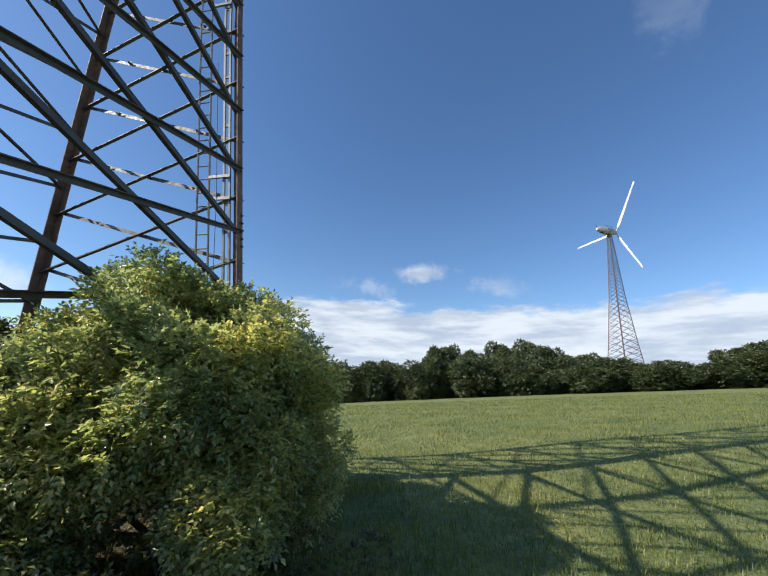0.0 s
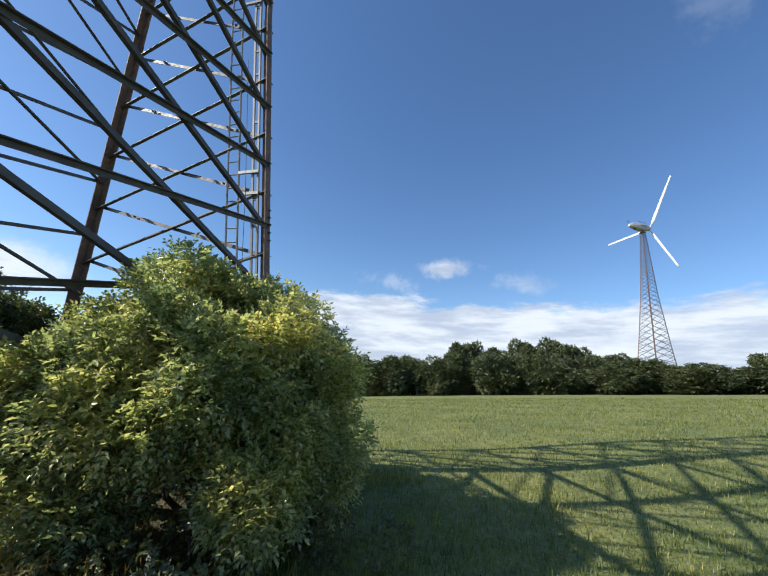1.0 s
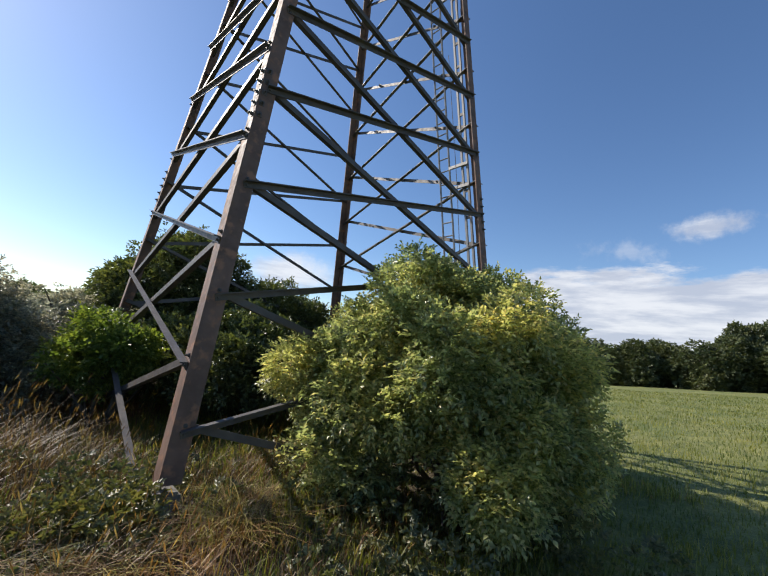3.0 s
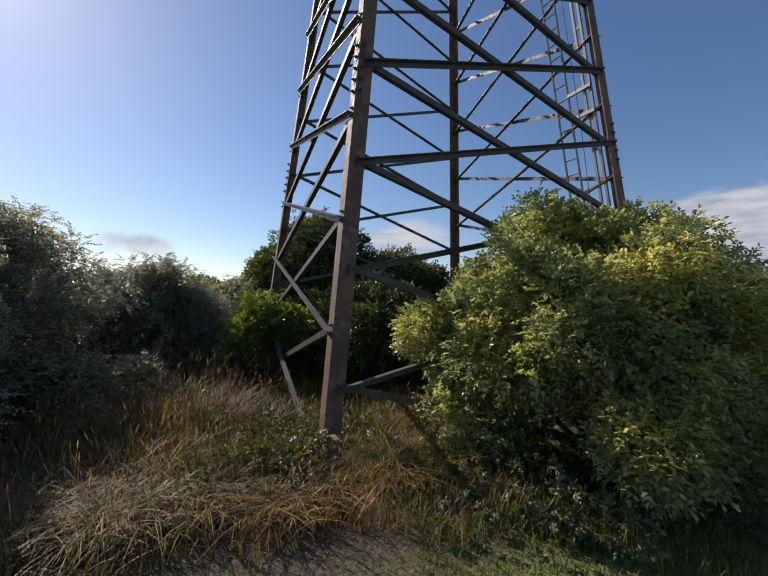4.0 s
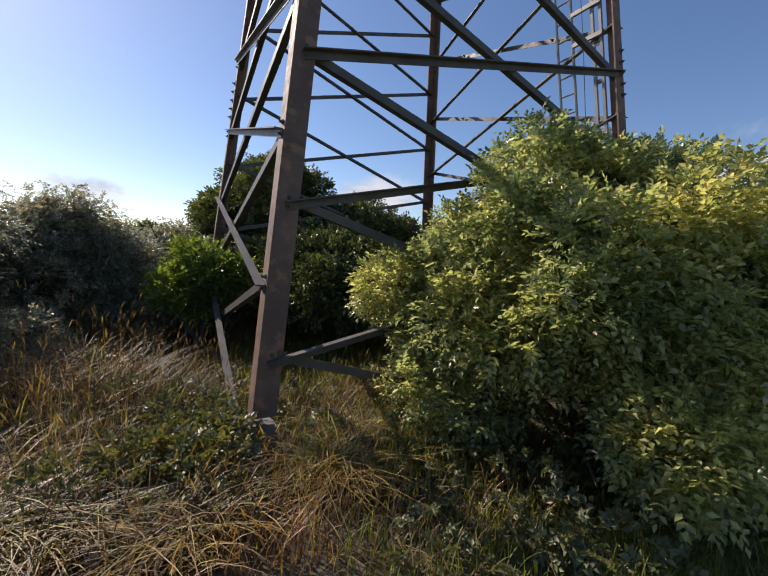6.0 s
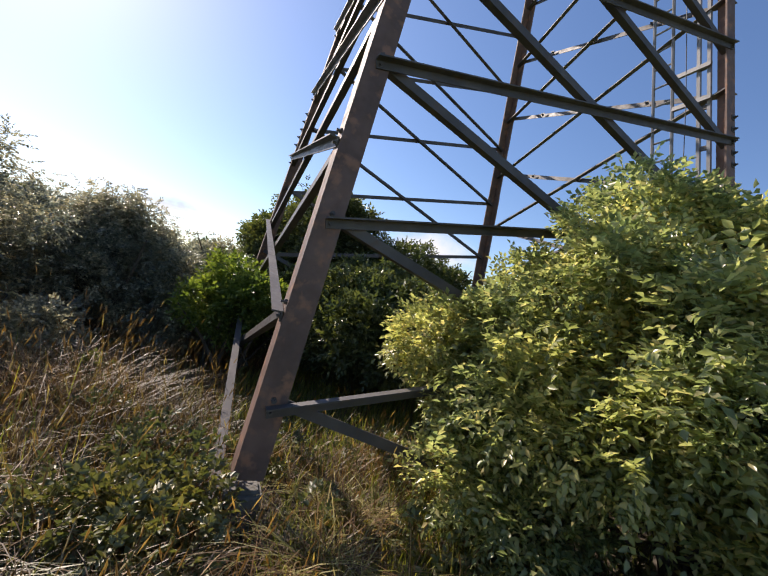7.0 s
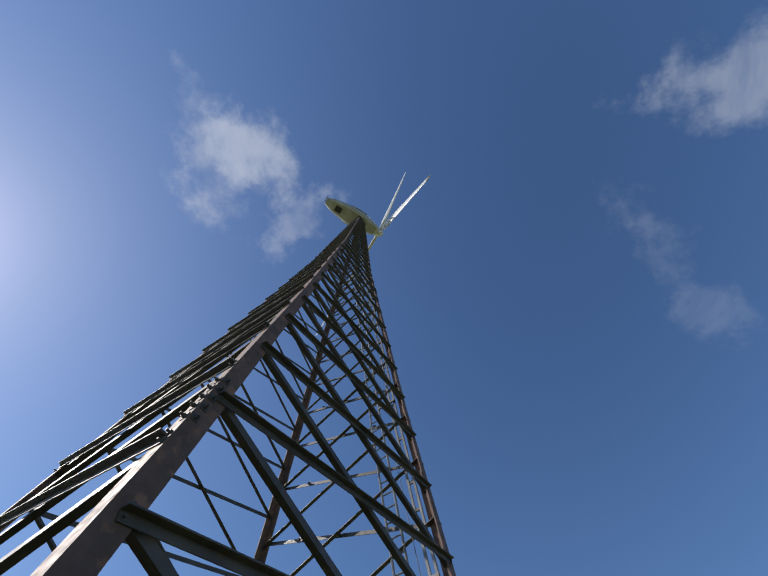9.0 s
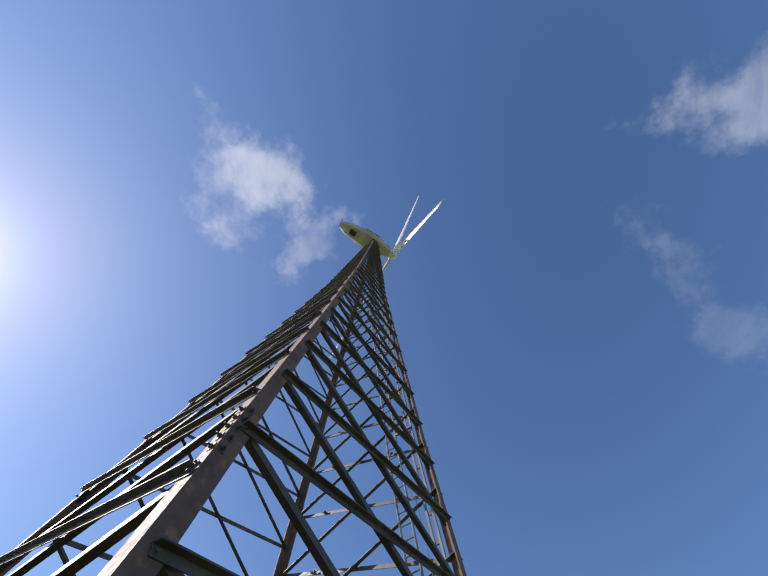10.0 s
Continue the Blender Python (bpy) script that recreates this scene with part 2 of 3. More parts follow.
def tube(bm, points, radii, sides=6):
    """A tapered tube along points."""
    rings = []
    for i, (p, r) in enumerate(zip(points, radii)):
        p = Vector(p)
        a = Vector(points[max(i - 1, 0)])
        b = Vector(points[min(i + 1, len(points) - 1)])
        q = (b - a).to_track_quat("Z", "Y")
        rings.append([bm.verts.new(p + q @ Vector((r * math.cos(2 * math.pi * k / sides), r * math.sin(2 * math.pi * k / sides), 0))) for k in range(sides)])
    for lo, hi in zip(rings, rings[1:]):
        for k in range(sides):
            bm.faces.new((lo[k], lo[(k + 1) % sides], hi[(k + 1) % sides], hi[k]))
    bm.faces.new(rings[0][::-1])
    bm.faces.new(rings[-1])


def slab(bm, a, b, u, v, u0, u1, v0, v1):
    """A straight bar of rectangular section from a to b; u and v span the section."""
    a, b, u, v = Vector(a), Vector(b), Vector(u), Vector(v)
    c = [(u0, v0), (u1, v0), (u1, v1), (u0, v1)]
    lo = [bm.verts.new(a + u * p + v * q) for p, q in c]
    hi = [bm.verts.new(b + u * p + v * q) for p, q in c]
    for k in range(4):
        bm.faces.new((lo[k], lo[(k + 1) % 4], hi[(k + 1) % 4], hi[k]))
    bm.faces.new(lo[::-1])
    bm.faces.new(hi)


# ---- ground ----


def ground_z(x, y):
    """Level under the tower; the field falls towards the north and rises towards the south."""
    x, y = np.asarray(x, float), np.asarray(y, float)
    f = np.clip((x - 0.5) / 9.0, 0, 1)
    f = f * f * (3 - 2 * f)
    far = np.clip(1.2 - np.hypot(x, y) / 400.0, 0.0, 1.0)
    return f * far * (0.018 * x - 0.0803 * np.clip(y + 2.5, -60, 60)) + 0.04 * np.sin(x * 0.9 + 1) * np.cos(y * 0.7)


def build_ground():
    rings = np.concatenate([[0.01], np.geomspace(0.4, 2600, 150)])
    seg = 180
    ang = np.linspace(0, 2 * np.pi, seg, endpoint=False)
    X = -2 + rings[:, None] * np.cos(ang)
    Y = -4 + rings[:, None] * np.sin(ang)
    V = np.stack([X, Y, ground_z(X, Y)], -1).reshape(-1, 3)
    i, j = np.meshgrid(np.arange(len(rings) - 1), np.arange(seg), indexing="ij")
    a, b = i * seg + j, i * seg + (j + 1) % seg
    F = np.stack([a, a + seg, b + seg, b], -1).reshape(-1, 4)
    ob = new("ground", raw_mesh("ground", V, F, MAT_GROUND, True))
    tagged(ob, "mown green meadow with brown thatch under unmown grass", "ground", kind="structure")


build_ground()

# ---- wind turbines ----
W0, K_LOW, Z_BEND, K_MID, Z_NECK, K_UP, Z_TOP = 2.70, 0.0973, 9.0, 0.080, 19.0, 0.0505, 32.0
PITCH = 1.235
SIGN = {"a": (-1, -1), "b": (1, -1), "c": (1, 1), "d": (-1, 1)}


def half_width(z):
    return W0 - K_LOW * min(z, Z_BEND) - K_MID * min(max(z - Z_BEND, 0), Z_NECK - Z_BEND) - K_UP * max(z - Z_NECK, 0)


def corner(k, z):
    w = half_width(z)
    return Vector((SIGN[k][0] * w, SIGN[k][1] * w, z))


def sweep(bm, rings):
    """Joins closed rings of points into one skin with two ends."""
    vs = [[bm.verts.new(p) for p in ring] for ring in rings]
    k = len(vs[0])
    for lo, hi in zip(vs, vs[1:]):
        for i in range(k):
            bm.faces.new((lo[i], lo[(i + 1) % k], hi[(i + 1) % k], hi[i]))
    bm.faces.new(vs[0][::-1])
    bm.faces.new(vs[-1])
    bmesh.ops.recalc_face_normals(bm, faces=bm.faces[:])


def angle_ring(p, u, v, w, t):
    p, u, v = Vector(p), Vector(u), Vector(v)
    return [p + u * a + v * b for a, b in ((0, 0), (w, 0), (w, t), (t, t), (t, w), (0, w))]


def leg_part(root, k):
    """A leg of angle section; its flanges lie in the two faces of the tower."""
    bm = bmesh.new()
    sx, sy = SIGN[k]
    rings = []
    for z0, z1, w in ((0.30, 4.45, 0.185), (4.45, Z_BEND, 0.175), (Z_BEND, Z_NECK, 0.165), (Z_NECK, 24.5, 0.155), (24.5, Z_TOP, 0.13)):
        rings += [angle_ring(corner(k, z), (-sx, 0, 0), (0, -sy, 0), w, 0.02) for z in (z0 + 0.001, z1)]
    sweep(bm, rings)
    return part("leg", bm, MAT_LEG, root, "dark weathered steel angle leg")


def brace_part(root, k0, z0, k1, z1, size, out):
    """A diagonal angle bar bolted across one face, between two legs."""
    lift = (0.05 if z1 > z0 else 0.10) if k0 + k1 in ("ab", "dc") else (-0.01 if z1 > z0 else 0.06)
    a, b = corner(k0, z0 + lift), corner(k1, z1 - min(lift, 0.05))
    inset = 0.12 if a.y * b.y > 0 else 0.07
    way = (corner(k1, 0) - corner(k0, 0)).normalized()
    a, b = a + way * inset, b - way * inset
    d = (b - a).normalized()
    mid = (a + b) / 2
    n = Vector((0, math.copysign(1, mid.y), 0)) if abs(mid.y) > abs(mid.x) else Vector((math.copysign(1, mid.x), 0, 0))
    u = d.cross(n).normalized()
    if u.z < 0:
        u = -u
    bm = bmesh.new()
    s = size
    ends = (a - d * 0.05, b + d * 0.05)
    if out:
        sweep(bm, [angle_ring(p + u * (s / 2) + n * 0.004, -u, n, s, 0.011) for p in ends])
    else:
        sweep(bm, [angle_ring(p - u * (s / 2) - n * 0.024, u, -n, s, 0.011) for p in ends])
    bar = part("brace", bm, MAT_BAR, root)
    bar["ends"] = [*ends[0], *ends[1], *n]
    return bar


BOLT = {}


def bolt_mesh():
    """A square washer with a hexagonal nut, along z."""
    if "me" not in BOLT:
        bm = bmesh.new()
        slab(bm, (0, 0, 0), (0, 0, 0.008), (1, 0, 0), (0, 1, 0), -0.032, 0.032, -0.032, 0.032)
        tube(bm, [(0, 0, 0.006), (0, 0, 0.03)], [0.02, 0.02], 6)
        tube(bm, [(0, 0, 0.03), (0, 0, 0.052)], [0.011, 0.010], 6)
        me = bpy.data.meshes.new("bolt")
        bm.to_mesh(me)
        bm.free()
        me.materials.append(MAT_BAR)
        BOLT["me"] = me
    return BOLT["me"]


def bolt_at(parent, p, n):
    ob = mesh_part("bolt", bolt_mesh(), parent)
    ob.matrix_basis = Matrix.Translation(p) @ Vector(n).to_track_quat("Z", "Y").to_matrix().to_4x4()


def tower_levels(start):
    zs = [start]
    while zs[-1] < Z_TOP - 0.6:
        step = PITCH if zs[-1] < 12 else max(0.62, PITCH * half_width(zs[-1]) / half_width(12) * 1.05)
        zs.append(zs[-1] + step)
    return [z for z in zs if z <= Z_TOP]


def build_turbine(loc, turn, yaw, angle, label, near):
    """A lattice tower with a nacelle and three blades; yaw is the rotor's heading, angle the blades' turn."""
    root = thing("wind_turbine", label, "wind turbine", loc, "lattice wind turbines")
    root.rotation_euler.z = radians(turn)
    for k in "abcd":
        leg_part(root, k)
        bm = bmesh.new()
        p = corner(k, 0.3)
        sx, sy = SIGN[k]
        c = p + Vector((-sx * 0.09, -sy * 0.09, 0))
        slab(bm, (c.x - sx * -0.03, c.y + sy * 0.03, -0.3), (c.x, c.y, 0.24), (1, 0, 0), (0, 1, 0), -0.11, 0.11, -0.11, 0.11)
        bmesh.ops.bevel(bm, geom=bm.edges[:], offset=0.03, segments=2, affect="EDGES")
        part("footing", bm, MAT_CONCRETE, root, "rough grey concrete footing")
    for faces, start in (((("a", "b"), ("d", "c")), 0.66 - PITCH), ((("a", "d"), ("b", "c")), 1.30 - PITCH)):
        zs = tower_levels(start)
        for p, q in faces:
            for z0, z1 in zip(zs, zs[1:]):
                size = 0.072 if z0 < 10 else 0.06
                bars = (brace_part(root, p, z0, q, z1, size, True), brace_part(root, p, z1, q, z0, size, False))
                for bar in bars:
                    e = list(bar["ends"])
                    del bar["ends"]
                    if near and z0 < 6.5:
                        for c in (Vector(e[:3]), Vector(e[3:6])):
                            way = (Vector((0, 0, c.z)) - c).normalized()
                            bolt_at(bar, c + Vector(e[6:]) * 0.016 + way * 0.04, e[6:])
                    if near and p == "b":
                        for f in (0.25, 0.5, 0.75):
                            bolt_at(bar, Vector(e[:3]).lerp(Vector(e[3:6]), f) - Vector(e[6:]) * 0.03, -Vector(e[6:]))
    if near:
        for k in "abcd":
            sx, sy = SIGN[k]
            for z in (4.05, 4.2, 4.35, 4.5, 4.65, 16.2, 16.35, 16.5, 16.65, 16.8):
                bolt_at(root, corner(k, z) + Vector((-sx * 0.05, 0, 0)), (0, sy, 0.05))
                bolt_at(root, corner(k, z) + Vector((0, -sy * 0.05, 0)), (sx, 0, 0.05))
    bm = bmesh.new()
    w = half_width(Z_TOP)
    slab(bm, (0, 0, Z_TOP - 0.02), (0, 0, Z_TOP + 0.06), (1, 0, 0), (0, 1, 0), -w - 0.08, w + 0.08, -w - 0.08, w + 0.08)
    tube(bm, [(0, 0, Z_TOP + 0.06), (0, 0, Z_TOP + 0.5)], [0.42, 0.42], 16)
    part("yaw_bearing", bm, MAT_LEG, root)
    # nacelle
    m = Matrix.Rotation(radians(-yaw - turn), 4, "Z")
    bm = bmesh.new()
    tail, nose = -3.1, 1.5
    prof = [(tail, 0.28, 0.95, 1.5), (-2.6, 0.5, 0.75, 1.75), (-1.0, 0.78, 0.45, 1.9), (0.3, 0.75, 0.42, 1.85), (nose, 0.45, 0.65, 1.6)]
    rings = []
    for yy, hw, zlo, zhi in prof:
        ring = []
        for k in range(12):
            t = 2 * math.pi * k / 12
            cx, cz = math.cos(t), math.sin(t)
            px = hw * math.copysign(abs(cx) ** 0.6, cx)
            pz = (zlo + zhi) / 2 + (zhi - zlo) / 2 * math.copysign(abs(cz) ** 0.6, cz)
            ring.append(bm.verts.new((px, yy, Z_TOP + pz)))
        rings.append(ring)
    for lo, hi in zip(rings, rings[1:]):
        for k in range(12):
            bm.faces.new((lo[k], lo[(k + 1) % 12], hi[(k + 1) % 12], hi[k]))
    bm.faces.new(rings[0][::-1])
    bm.faces.new(rings[-1])
    bm.transform(m)
    part("nacelle", bm, MAT_HULL, root, "white fibreglass nacelle")
    bm = bmesh.new()
    slab(bm, (0, -2.2, Z_TOP + 0.62), (0, -1.65, Z_TOP + 0.52), (1, 0, 0), (0, 0, 1), -0.22, 0.22, -0.03, 0.03)
    bm.transform(m)
    part("hatch", bm, MAT_BLACK, root, "dark open hatch under the nacelle")
    bm = bmesh.new()
    tube(bm, [(0, tail + 0.15, Z_TOP + 1.45), (0, tail - 0.15, Z_TOP + 2.1)], [0.035, 0.03], 6)
    tube(bm, [(-0.3, tail - 0.15, Z_TOP + 2.1), (0.3, tail - 0.15, Z_TOP + 2.1)], [0.03, 0.03], 6)
    bm.transform(m)
    part("wind_vane", bm, MAT_BLACK, root)
    for side in (-0.55, 0.55):
        bm = bmesh.new()
        tube(bm, [(side, -1.4, Z_TOP + 2.15), (side, 0.5, Z_TOP + 2.15)], [0.025, 0.025], 6)
        for yy in (-1.4, -0.75, -0.1, 0.5):
            tube(bm, [(side, yy, Z_TOP + 1.7), (side, yy, Z_TOP + 2.15)], [0.02, 0.02], 6)
        bm.transform(m)
        part("guard_rail", bm, MAT_LEG, root)
    for side in (-1, 1):
        bm = bmesh.new()
        slab(bm, (side * 0.775, -1.1, Z_TOP + 1.2), (side * 0.765, 0.25, Z_TOP + 1.2), (1, 0, 0), (0, 0, 1), -0.025, 0.025, -0.13, 0.13)
        bm.transform(m)
        part("marking", bm, MAT_MARK, root, "grey lettering shown as a plain bar")
    hub = Vector((0, nose + 0.35, Z_TOP + 1.1))
    bm = bmesh.new()
    tube(bm, [(0, nose - 0.1, hub.z), (0, nose + 0.2, hub.z), (0, nose + 0.55, hub.z), (0, nose + 0.75, hub.z)], [0.34, 0.4, 0.34, 0.12], 12)
    bm.transform(m)
    part("hub", bm, MAT_WHITE, root)
    for i in range(3):
        bm = bmesh.new()
        rows = []
        for f in np.linspace(0, 1, 14):
            r = 0.3 + f * 10.6
            ch = 0.16 if f < 0.06 else 0.74 - 0.40 * f if f > 0.14 else 0.3
            th = 0.13 if f < 0.1 else 0.08 * (1 - 0.6 * f)
            tw = radians(20 * (1 - f) + 4)
            sec = []
            for k in range(10):
                t = 2 * math.pi * k / 10
                cx, cy = ch * (0.5 * math.cos(t)) + 0.1 * ch, th * math.sin(t)
                sec.append(bm.verts.new((cx * math.cos(tw) - cy * math.sin(tw), cx * math.sin(tw) + cy * math.cos(tw), r)))
            rows.append(sec)
        for lo, hi in zip(rows, rows[1:]):
            for k in range(10):
                bm.faces.new((lo[k], lo[(k + 1) % 10], hi[(k + 1) % 10], hi[k]))
        bm.faces.new(rows[-1])
        bmesh.ops.recalc_face_normals(bm, faces=bm.faces[:])
        for fc in bm.faces:
            fc.smooth = True
        bm.transform(m @ Matrix.Translation(hub) @ Matrix.Rotation(radians(angle + 120 * i), 4, "Y"))
        part("blade", bm, MAT_WHITE, root, "white tapered rotor blade")
    return root


turbine = build_turbine((0, 0, 0), 0, 114, 28, "tall dark lattice-tower wind turbine standing among shrubs", True)
FAR_D, FAR_AZ = 88.5, radians(109.9)
fx, fy = -3.6 + FAR_D * math.sin(FAR_AZ), -6.35 + FAR_D * math.cos(FAR_AZ)
build_turbine((fx, fy, float(ground_z(fx, fy)) - 0.1), 25, 152, 152, "distant lattice-tower wind turbine with white rotor behind trees", False)


def face_point(y, z, inset):
    return Vector((half_width(z) - inset, y - half_width(z), z))


def build_ladder():
    """A narrow ladder up the tower's eastern face, with brackets to the leg, and a cable tray."""
    root = thing("ladder", "narrow galvanised climbing ladder fixed inside the tower", "ladder")
    for y in (0.68, 0.94):
        bm = bmesh.new()
        tube(bm, [face_point(y, z, 0.07) for z in (0.1, Z_BEND, Z_NECK, 29.0)], [0.022] * 4, 6)
        part("rail", bm, MAT_RAIL, root)
    rung = None
    z = 0.4
    while z < 29:
        if rung is None:
            bm = bmesh.new()
            tube(bm, [(0, -0.13, 0), (0, 0.13, 0)], [0.014, 0.014], 6)
            ob = part("rung", bm, MAT_RAIL, root)
            rung = ob.data
        else:
            ob = mesh_part("rung", rung, root)
        ob.location = face_point(0.81, z, 0.07)
        z += 0.28
    for z in (5.0, 5.45, 9.4, 13.6):
        bm = bmesh.new()
        a, b = face_point(0.66, z, 0.1), face_point(0.2, z, 0.1)
        slab(bm, a, b, (1, 0, 0), (0, 0, 1), -0.02, 0.02, -0.03, 0.03)
        part("bracket", bm, MAT_RAIL, root)
    tray = thing("cable_tray", "grey steel cable tray running up a tower leg", "cable tray")
    for off in (0.24, 0.36):
        bm = bmesh.new()
        rings = []
        for z in (0.3, Z_BEND, Z_NECK, 29.0):
            w = half_width(z)
            p = Vector((w - 0.06, -w + off, z))
            rings.append([p + Vector(c) for c in ((-0.02, -0.02, 0), (0.02, -0.02, 0), (0.02, 0.02, 0), (-0.02, 0.02, 0))])
        sweep(bm, rings)
        part("rail", bm, MAT_RAIL, tray)
    z, cross = 0.5, None
    while z < 29:
        w = half_width(z)
        if cross is None:
            bm = bmesh.new()
            slab(bm, (0, -0.06, 0), (0, 0.06, 0), (1, 0, 0), (0, 0, 1), -0.012, 0.012, -0.03, 0.03)
            ob = part("cross_bar", bm, MAT_BAR, tray)
            cross = ob.data
        else:
            ob = mesh_part("cross_bar", cross, tray)
        ob.location = (w - 0.06, -w + 0.30, z)
        z += 0.55
    cable = thing("hanging_cable", "thin black cable hanging beside the ladder", "cable")
    bm = bmesh.new()
    tube(bm, [(half_width(8) - 0.1, -half_width(8) + 0.5, 8.0), (half_width(5) - 0.12, -half_width(5) + 0.48, 5.0), (half_width(1) - 0.1, -half_width(1) + 0.5, 0.2)], [0.006] * 3, 5)
    part("strand", bm, MAT_BLACK, cable)


build_ladder()

# ---- shrubs and trees ----


def sprays(rng, lumps, count, stem, leaflets, length, width, shell=(0.72, 1.04), up=0.35, spread=0.55):
    """Sprays of paired leaflets over a set of ellipsoid lumps; returns vertices and triangles."""
    L = np.array(lumps, float)
    area = L[:, 3] * L[:, 4] + L[:, 4] * L[:, 5] + L[:, 3] * L[:, 5]
    pick = rng.choice(len(L), count, p=area / area.sum())
    d = rng.normal(size=(count, 3))
    d /= np.linalg.norm(d, axis=1)[:, None]
    r = shell[0] + (shell[1] - shell[0]) * rng.random(count) ** 0.6
    o = L[pick, :3] + d * L[pick, 3:] * r[:, None]
    nrm = d / L[pick, 3:]
    nrm /= np.linalg.norm(nrm, axis=1)[:, None]
    axis = nrm + rng.normal(size=(count, 3)) * 0.55 + np.array([0, 0, up])
    axis /= np.linalg.norm(axis, axis=1)[:, None]
    side = np.cross(axis, np.array([0, 0, 1.0]) + rng.normal(size=(count, 3)) * spread)
    side /= np.linalg.norm(side, axis=1)[:, None]
    face = np.cross(side, axis)
    V, F = [], []
    size = rng.uniform(0.7, 1.25, count)[:, None]
    base = 0
    for j in range(leaflets):
        pos = (j // 2 + 0.6) / (leaflets / 2) if j < leaflets - 1 else 1.0
        sg = (1 if j % 2 else -1) if j < leaflets - 1 else 0
        p = o + axis * stem * pos * size - np.array([0, 0, 1]) * 0.25 * stem * pos ** 2
        jit = rng.normal(size=(count, 3)) * 0.25
        ld = axis * (0.55 if sg else 1.0) + side * sg * 0.9 + jit - np.array([0, 0, 0.15])
        ld /= np.linalg.norm(ld, axis=1)[:, None]
        wd = np.cross(ld, face + jit)
        wd /= np.linalg.norm(wd, axis=1)[:, None] + 1e-9
        up_ = np.cross(wd, ld)
        ln, wt = length * size, width * size
        quad = np.stack([p, p + ld * ln * 0.45 + wd * wt + up_ * wt * 0.5, p + ld * ln - up_ * wt * 0.4, p + ld * ln * 0.45 - wd * wt + up_ * wt * 0.5], 1)
        V.append(quad.reshape(-1, 3))
        k = base + np.arange(count)[:, None] * 4
        F.append(np.concatenate([k + [0, 1, 2], k + [0, 2, 3]]))
        base += count * 4
    return np.concatenate(V), np.concatenate(F)


def lump_set(rng, c, r, n, size, flat=0.85, low=-0.35, core=0.86, reach=0.97):
    """Lumps over an ellipsoid c, r that give it an uneven outline."""
    out = [(*c, *(np.array(r) * core))]
    while len(out) < n + 1:
        d = rng.normal(size=3)
        d /= np.linalg.norm(d)
        if d[2] < low:
            continue
        s = size * rng.uniform(0.6, 1.25)
        p = np.array(c) + d * np.array(r) * rng.uniform(0.72, reach)
        out.append((*p, s, s, s * flat))
    return out


def limbs(rng, root, base, lumps, n, r0):
    """Single tapered branches from the base into the lumps."""
    for i in range(n):
        bm = bmesh.new()
        t = lumps[rng.integers(len(lumps))]
        end = np.array(t[:3]) - base + rng.normal(size=3) * 0.2
        b = np.append(rng.normal(size=2) * r0 * 4, -0.15)
        mid = (b + end) / 2 + rng.normal(size=3) * 0.25 + np.array([0, 0, 0.3])
        tube(bm, [b, (b + mid) / 2 + rng.normal(size=3) * 0.08, mid, end], [r0, r0 * 0.75, r0 * 0.5, r0 * 0.15], 6)
        part("branch", bm, MAT_BARK, root)


def shrub(name, label, seed, c, r, nl, size, count, mat, stem, leaflets, length, width, category="shrub", shell=(0.72, 1.04), limb=9, r0=0.045, group="", up=0.35, spires=0, core=0.8, lobes=(), reach=0.97, spread=0.55):
    """A shrub of leafy lumps round c, with branches; spires are upright shoots over its top."""
    rng = np.random.default_rng(seed)
    base = np.array((c[0], c[1], float(ground_z(c[0], c[1]))))
    lumps = lump_set(rng, c, r, nl, size, core=core, reach=reach)
    for lc, lr, ln in lobes:
        lumps += lump_set(rng, lc, lr, ln, size, core=core)
    for i in range(spires):
        a, q = rng.uniform(0, 2 * np.pi), rng.uniform(0.1, 0.95)
        z = c[2] + r[2] * math.sqrt(1 - q * q) + rng.uniform(0.0, 0.25)
        lumps.append((c[0] + r[0] * q * math.cos(a), c[1] + r[1] * q * math.sin(a), z, 0.06, 0.06, rng.uniform(0.2, 0.42)))
    root = thing(name, label, category, tuple(base), group)
    V, F = sprays(rng, lumps, count, stem, leaflets, length, width, shell, up, spread)
    low = float(ground_z(c[0], c[1])) + 0.02
    V[:, 2] = np.where(V[:, 2] < low, low + (low - V[:, 2]) * 0.15, V[:, 2])
    mesh_part("crown", raw_mesh("crown", V - base, F, mat), root)
    limbs(rng, root, base, lumps, limb, r0)
    return root


